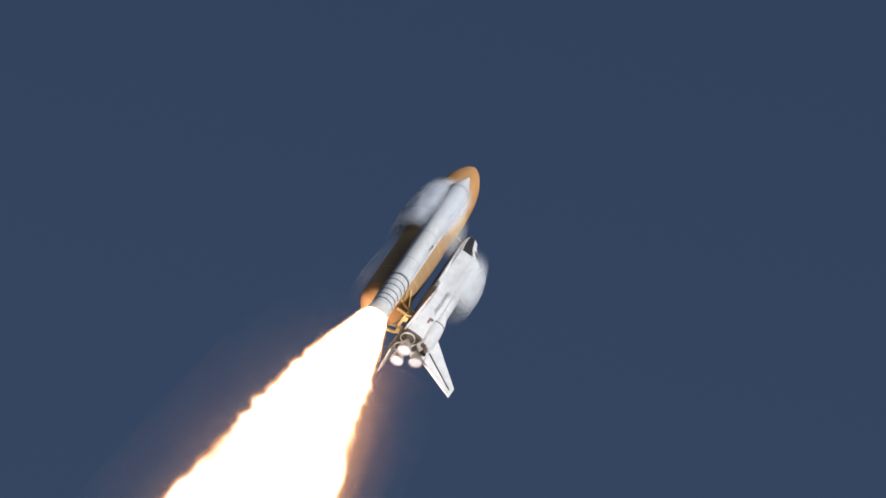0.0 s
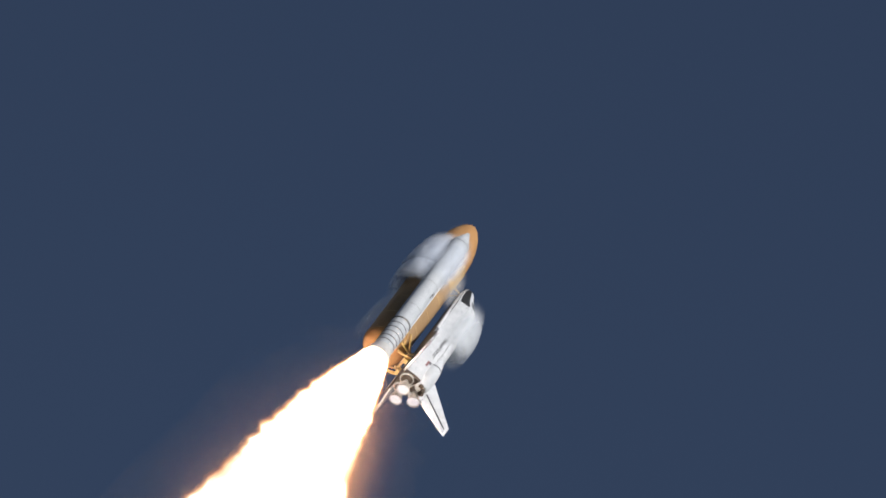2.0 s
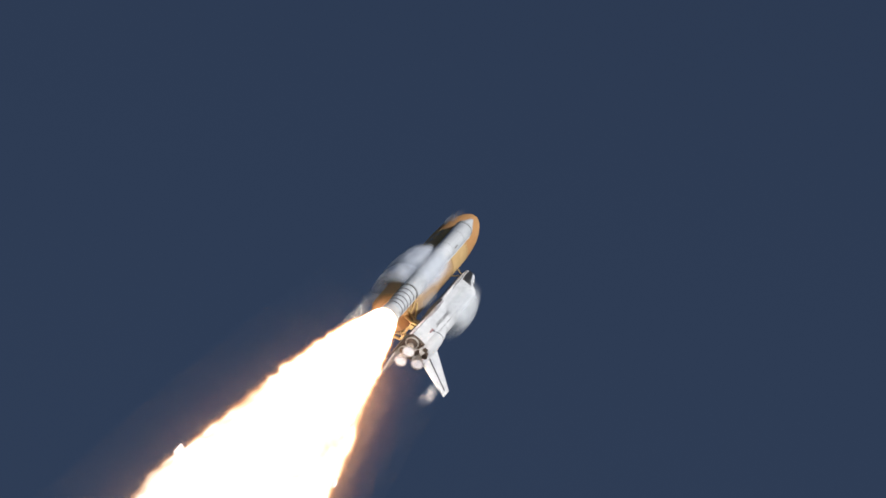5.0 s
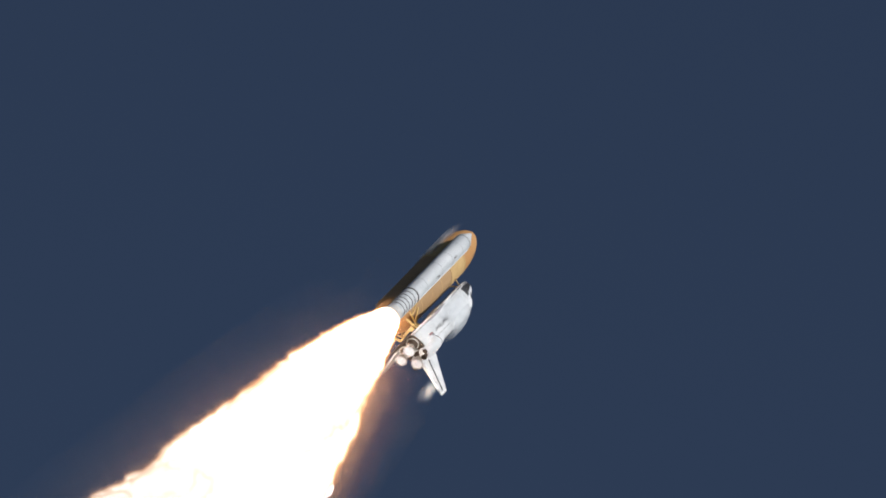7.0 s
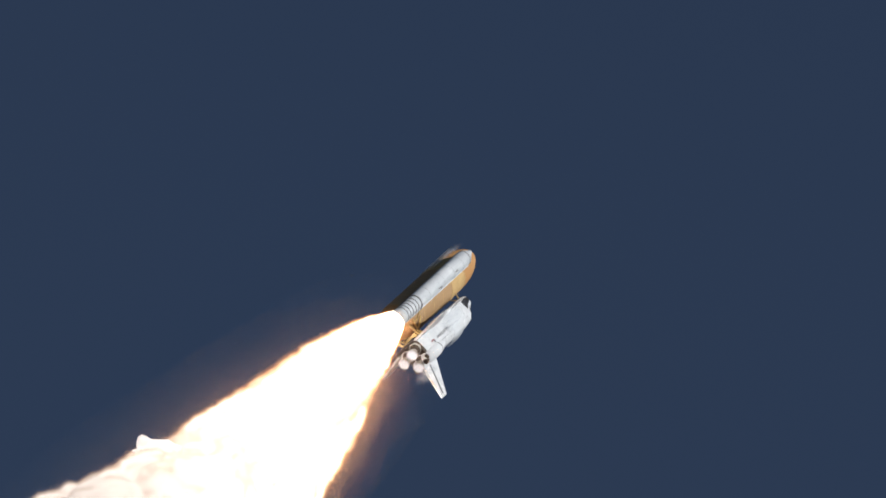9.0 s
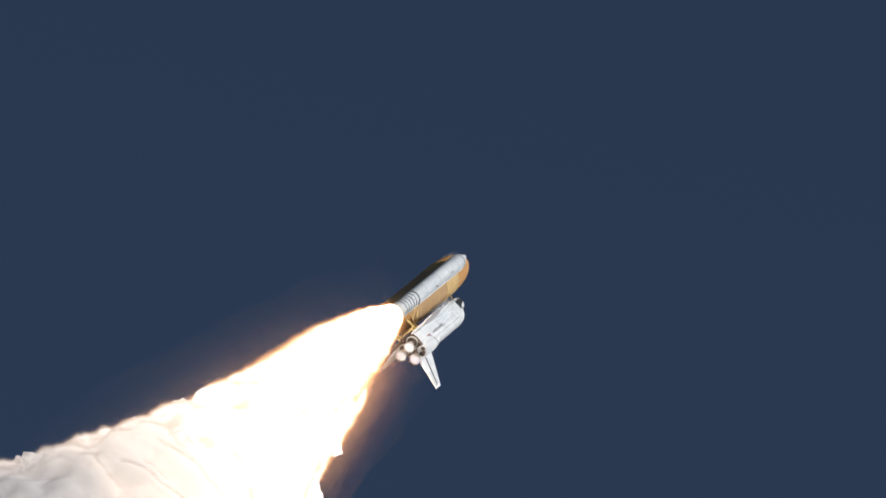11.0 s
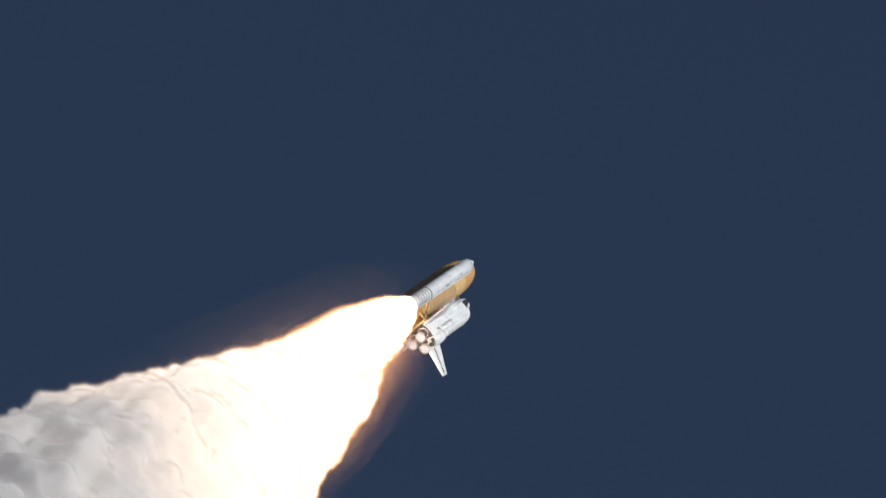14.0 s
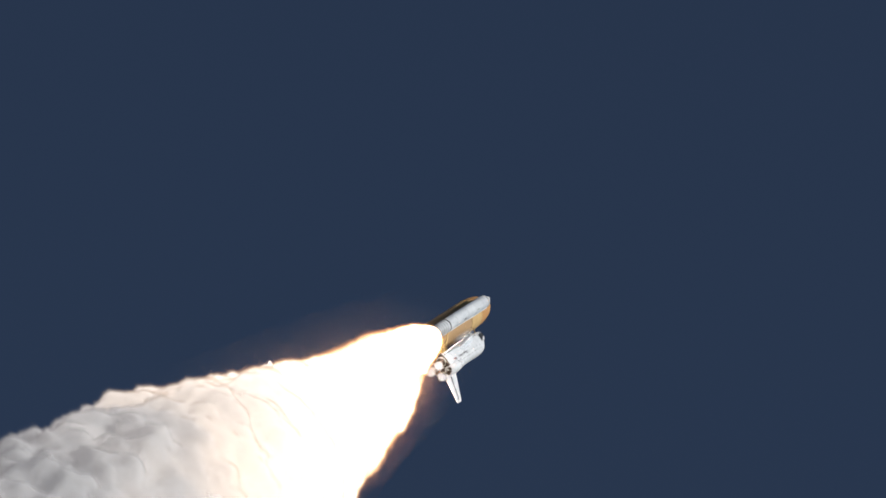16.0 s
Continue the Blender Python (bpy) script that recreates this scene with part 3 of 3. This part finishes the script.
def skin_noise(steps, seg, s1, profile_fn, seed):
    """Cauliflower lumps of the plume's skin: a share of the radius and metres on top of it."""
    rows = []
    for k in range(steps + 1):
        s = 0.5 + s1 * (k / steps) ** 1.4
        r0, row = profile_fn(s), []
        for j in range(seg):
            a = 2 * math.pi * j / seg
            w = Vector((s * 0.075, math.cos(a) * (1.3 + s * 0.01), math.sin(a) * (1.3 + s * 0.01)))
            p = Vector((s * 0.8, r0 * math.cos(a), r0 * math.sin(a) + seed * 10))
            q = p / (1 + 0.004 * s)
            lump = abs(noise.noise(q / 7.5)) * 2.2 + abs(noise.noise(q / 3.6)) * 0.9 + abs(noise.noise(q / 2.0)) * 0.5 - 0.75
            row.append((0.10 * noise.fractal(w + Vector((0, 0, 3.0)), 0.9, 2.1, 4), lump * min(1, max(0.0, (s - 4) / 26)) * (0.6 + 0.005 * s)))
        rows.append((s, r0, row))
    return rows


def lumpy(skin_rows, out):
    """A closed body of turning about the plume's axis with a lumpy skin, pushed out by a film of hot gas."""
    bm, rings = bmesh.new(), []
    for s, r0, row in skin_rows:
        ring, seg = [], len(row)
        core = 0.87 * r0 + 0.06 * max(0.0, r0 - 9) + out * min(r0, 9) / 9
        for j, (share, lump) in enumerate(row):
            a = 2 * math.pi * j / seg
            r = max(0.05, core * (1 + share * min(1, 0.2 + s / 70)) + lump)
            ring.append(bm.verts.new((-s, r * math.cos(a), drift(s) + r * math.sin(a))))
        rings.append(ring)
    for p, q in zip(rings, rings[1:]):
        for j in range(len(p)):
            i = (j + 1) % len(p)
            bm.faces.new((p[j], q[j], q[i], p[i]))
    bm.faces.new(rings[0])
    bm.faces.new(rings[-1][::-1])
    return bm


JET = [(2.6, 0.0), (2.5, 1.3), (1.4, 2.5), (0.0, 3.2), (-2.5, 3.8), (-6, 4.7), (-9, 5.3), (-14, 6.3), (-20, 7.4), (-31, 9.1), (-44, 10.6), (-56, 10.5), (-60, 0)]
BLUNT_JET = [(2.4, 0.0), (2.2, 2.2), (1.2, 3.6), (0.0, 4.3), (-4, 5.5), (-10, 6.7), (-20, 8.2), (-33, 10.2), (-45, 11.3), (-55, 11.4), (-58, 0)]
SWELL, SWELL_JETS = [], []


def finer(profile):
    """The same jet with a ring every metre, for its lumps."""
    xs, rs = zip(*sorted(profile[3:-1]))
    return profile[:3] + [(x, float(np.interp(x, xs, rs))) for x in np.arange(0.0, xs[0], -1.0)] + profile[-1:]


def jet_lumps(x, a):
    n = noise.noise(Vector((x / 2.6, 2.6 * math.cos(a), 2.6 * math.sin(a) + 7.0)))
    return min(1.0, max(0.0, (-x - 1) / 14)) * (abs(n) * 2.2 - 0.45) * 0.75



EARLY_SKIN = skin_noise(250, 150, 330, early, 3.0)
LATE_SKIN = skin_noise(250, 150, 330, late, 9.0)
for n, (out, *_) in enumerate(LAYERS):
    for y in (6.36, -6.36):
        grow = 0.86 + out * 0.11
        part("jet", lathe([(x + out * 0.16, r * grow) for x, r in finer(JET)], 56, y, wave=jet_lumps), FLAMES[n], PLUME, "white-hot jet from the booster's nozzle", angle=180)
        SWELL_JETS.append(part("swelling_jet", lathe([(x + out * 0.16, r * grow) for x, r in finer(BLUNT_JET)], 56, y, wave=jet_lumps), FLAMES[n], PLUME, "blunt jet that widens as the air thins", angle=180))
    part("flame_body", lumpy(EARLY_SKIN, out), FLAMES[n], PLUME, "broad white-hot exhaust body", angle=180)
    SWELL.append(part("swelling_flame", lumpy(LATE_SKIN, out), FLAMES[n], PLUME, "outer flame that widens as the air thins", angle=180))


def puff_mesh(seed, level=4, lumps=0.34):
    bm = bmesh.new()
    bmesh.ops.create_icosphere(bm, subdivisions=level, radius=1.0)
    for v in bm.verts:
        d = v.co.normalized()
        n = noise.fractal(d * 1.4 + Vector((seed * 7.1, 0, 0)), 1.1, 2.0, 3)
        m = noise.noise(d * 2.6 + Vector((0, seed * 3.7, 0)))
        c = abs(noise.noise(d * 3.4 + Vector((seed * 5.3, 1.7, 0)))) + 0.5 * abs(noise.noise(d * 7.0 + Vector((0, seed * 2.9, 4.0))))
        v.co = d * (0.9 + lumps * n + 0.10 * m + 0.4 * c)
    return bm


PUFF_MESHES = [[mesh_of("smoke_puff", puff_mesh(k), m, angle=180) for k in range(5)] for m in (BILLOW, FRINGE)]
PUFFS = []
FLOW = 34.0
rng = random.Random(11)


def puffs():
    """Billows that ride inside the flame until they are shed, then roll back along the plume's skin."""
    for k in range(430):
        kind = (0, 0, 1, 0, 0)[k % 5]
        turn = rng.uniform(0, 2 * math.pi)
        size = rng.choice((1.0, 1.4, 1.8, 2.2, 2.6, 3.2, 3.8, 4.6, 5.6, 7.0, 8.5))
        if kind:
            size = min(size, 1.5 + 0.12 * size)
        birth = size * 6.0 + max(0.0, size - 4) * 9.0
        start = birth + rng.uniform(-FLOW * 15, 300)
        ob = new("smoke_puff", PUFF_MESHES[kind][k % 5])
        ob.parent = PLUME
        ob.scale = (size * rng.uniform(0.9, 1.4), size, size * rng.uniform(0.85, 1.15))
        PUFFS.append((ob, turn, size, birth, start, kind, rng.uniform(0, 360)))


puffs()


# ---- mist ----
def fade(v):
    v = min(1.0, max(0.0, v))
    return v * v * (3 - 2 * v)


def veil_mesh(radius, x_range, turns, centre, soft=1.0, steps=32, seg=44, lump=0.07, seed=0.0, flat=1.0, tail=0.4, weight=1.0):
    """A curved sheet of mist round an axis along x; its thickness value fades to nothing at its rim."""
    bm = bmesh.new()
    lay = bm.verts.layers.float.new("thickness")
    rows = []
    for i in range(steps + 1):
        u = i / steps
        x = x_range[0] + (x_range[1] - x_range[0]) * u
        row = []
        for j in range(seg + 1):
            v = j / seg
            a = radians(turns[0] + (turns[1] - turns[0]) * v)
            r = radius(u) * (1 + lump * noise.fractal(Vector((x * 0.13, math.cos(a) * 1.3, math.sin(a) * 1.3 + seed)), 1, 2, 3))
            p = bm.verts.new((x, centre[0] + flat * r * math.cos(a), centre[1] + r * math.sin(a)))
            p[lay] = fade(u / 0.4) * fade((1 - u) / tail) * (math.sin(math.pi * v) ** soft) * weight
            row.append(p)
        rows.append(row)
    for p, q in zip(rows, rows[1:]):
        for j in range(seg):
            bm.faces.new((p[j], p[j + 1], q[j + 1], q[j]))
    return bm


MIST = vapour_material("white_mist", (0.92, 0.95, 1.0), 0.92)
BOOSTER_HAZE = vapour_material("booster_mist", (0.92, 0.95, 1.0), 0.30, 0.22)
THIN_MIST = vapour_material("thin_mist", (0.93, 0.95, 0.98), 0.17)
# The glow of both hazes is emission standing in for flame light on them.
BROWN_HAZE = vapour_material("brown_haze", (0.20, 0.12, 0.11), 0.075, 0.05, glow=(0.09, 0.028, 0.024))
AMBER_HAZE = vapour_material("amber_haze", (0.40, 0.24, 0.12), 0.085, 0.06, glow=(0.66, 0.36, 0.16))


def mist(name, label, layers, x_range, turns, centre, r0, r1, material, seed, soft=0.8, flat=1.0, tail=0.3):
    m = thing(name, label, "vapour cloud", kind="stuff")
    for k in range(layers):
        w = k / max(1, layers - 1)
        part("veil", veil_mesh(lambda u: r0 + (r1 - r0) * math.sin(math.pi * min(0.62, 0.08 + 0.6 * u)) * (0.25 + 0.75 * w), (x_range[0] + 1.2 * w, x_range[1] - 0.8 * w), turns, centre, soft, seed=seed + k * 4.0, flat=flat, tail=tail), material, m)
    return m


BAY_HAZE = vapour_material("bay_mist", (0.94, 0.96, 0.98), 0.42)
TANK_MIST = mist("tank_vapour", "soft white condensation cloud hugging the orange tank", 6, (43.5, 31.5), (215, 400), (0.9, -0.3), 4.3, 6.5, MIST, 1.0)
BOOSTER_MIST = mist("booster_vapour", "thin bluish condensation over the upper part of the white booster", 4, (42.5, 27.0), (-60, 300), (6.36, -0.2), 1.95, 2.5, BOOSTER_HAZE, 9.0, soft=0.45)
LONG_MIST = mist("tank_vapour", "long thin condensation cloud streaming along the tank", 6, (43.0, 28.0), (218, 392), (0.9, -0.1), 4.3, 6.4, MIST, 5.0)
SHOULDER_MIST = mist("tank_vapour", "thin streak of condensation over the tank's shoulder", 3, (51.0, 33.0), (210, 320), (0.0, 0.0), 3.9, 4.8, MIST, 13.0)
SIDE_MIST = mist("tank_vapour", "faint wisp of condensation along the tank's flank", 3, (27.0, 12.0), (225, 315), (0.0, 0.0), 4.4, 6.2, THIN_MIST, 17.0)
BAY_MIST = mist("orbiter_vapour", "white condensation cloud over the orbiter's payload bay", 6, (35.5, 20.5), (-5, 185), (0.0, 8.2), 2.9, 5.7, BAY_HAZE, 21.0, flat=0.68)
GAP_MIST = mist("gap_vapour", "wisp of condensation between tank and orbiter nose", 4, (40.5, 29.5), (-20, 150), (0.6, 3.4), 1.0, 2.7, THIN_MIST, 31.0)
FIN_MIST = mist("fin_vapour", "faint wisp of condensation behind the tail fin", 3, (4.6, -3.4), (-60, 240), (0.0, 16.6), 0.35, 1.5, THIN_MIST, 37.0)
HAZE = thing("engine_haze", "thin brown and amber haze along the plume behind the orbiter's engines", "exhaust haze", kind="stuff")
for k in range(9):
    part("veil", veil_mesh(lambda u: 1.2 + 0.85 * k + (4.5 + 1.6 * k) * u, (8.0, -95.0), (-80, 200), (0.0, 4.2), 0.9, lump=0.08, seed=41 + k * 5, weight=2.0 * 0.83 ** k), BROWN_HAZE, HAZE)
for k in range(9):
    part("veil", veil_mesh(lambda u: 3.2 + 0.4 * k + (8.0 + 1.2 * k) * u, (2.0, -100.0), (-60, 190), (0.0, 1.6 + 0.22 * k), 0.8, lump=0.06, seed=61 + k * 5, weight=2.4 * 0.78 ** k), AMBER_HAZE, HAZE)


# Added veils that stand in for the warm glow round the bright exhaust.
HALO_VEIL = vapour_material("halo_veil", (0.98, 0.72, 0.55), 0.021, 0.03)
HALO = thing("plume_halo", "faint warm halo of veils added in place of the glow round the exhaust", "exhaust haze", kind="stuff")
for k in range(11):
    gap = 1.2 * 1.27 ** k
    part("veil", veil_mesh(lambda u: 2.6 + gap + 19 * u ** 0.8, (6.0 + 0.6 * gap, -170.0), (0, 360), (0.0, 0.6), 0.001, lump=0.03, seed=91 + k * 5, flat=1.2, weight=1.5 * 0.86 ** k), HALO_VEIL, HALO)


# ---- what moves ----
def motions():
    for ob in (TANK, *BOOSTERS, ORBITER, PLUME, HALO):
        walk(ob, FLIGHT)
    walk(HAZE, [(t, m @ Matrix.Translation((0, 0, 2.0 * widening(t)))) for t, m in FLIGHT])
    for ob in SWELL_JETS:
        walk(ob, [(t, pose(-15 + 15 * widening(t), 0, 0.6 * widening(t))) for t in (0, 2, 4, 6, 8, 10, 12, 14, 16)])
    for ob in SWELL:
        walk(ob, [(t, pose(-44 * (1 - widening(t)), 0, 1.8 * widening(t))) for t in (0, 2, 4, 6, 8, 10, 12, 14, 16)])
    # mist rides with the stack; each cloud sinks back to the skin as it thins (metres along y and z)
    for ob, way, rows in ((TANK_MIST, (-1, 0, 0), [(0, 0), (4.5, 0), (5.0, 12), (6.5, 74), (16, 78)]),
                          (LONG_MIST, (-1, 0, 0), [(0, 0), (2, 1), (4, 2.5), (5.0, 14), (6.5, 76), (16, 80)]),
                          (BOOSTER_MIST, (-1, 0, 0), [(0, 0), (4.5, 0), (5.0, 12), (6.5, 70), (16, 74)]),
                          (SHOULDER_MIST, (0, -0.3, 1), [(0, 1.4), (4, 1.0), (6, 0), (9, 0.2), (12, 0.9), (16, 1.6)]),
                          (SIDE_MIST, (-1, 0, 0), [(0, 0), (4, 3), (5.0, 14), (6.5, 66), (16, 70)]),
                          (BAY_MIST, (-0.6, 0, -1), [(0, 0), (4, -0.2), (6.3, 1.4), (8.5, 1.9), (11, 3.4), (16, 4.2)]),
                          (GAP_MIST, (-1, 0, -0.05), [(0, 0), (4, 0), (5.0, 14), (6.5, 80), (16, 84)]),
                          (FIN_MIST, (9, 0, -7), [(0, 1), (2.5, 1), (3.5, 0), (8, 0.1), (10, 1), (16, 1)])):
        put = []
        for t, m in FLIGHT:
            d = table(t, rows)
            put.append((t, m @ Matrix.Translation(Vector(way) * d)))
        walk(ob, put)
    for ob, turn, size, birth, start, kind, spin in PUFFS:
        rows, times = [], sorted({0.0, 16.0, *[min(16.0, max(0.0, (birth + d - start) / FLOW)) for d in (0, 12, 30, 60, 100, 150, 210, 280)]})
        for t in times:
            s = max(birth, start + FLOW * t)
            out = min(1.0, (s - birth) / 25)
            r = max(0.0, spread(s, t) * 0.91 - size * (1.0, 0.8)[kind]) * out
            rows.append((t, pose(-s, r * math.cos(turn), drift(s) + 1.8 * widening(t) + r * math.sin(turn), spin + s * 0.5, spin * 2, 0)))
        clean = [rows[0]]
        for row in rows[1:]:
            if row[0] - clean[-1][0] > 0.05:
                clean.append(row)
        if clean[-1][0] < 16.0:
            clean[-1] = (16.0, clean[-1][1])
        walk(ob, clean)


motions()
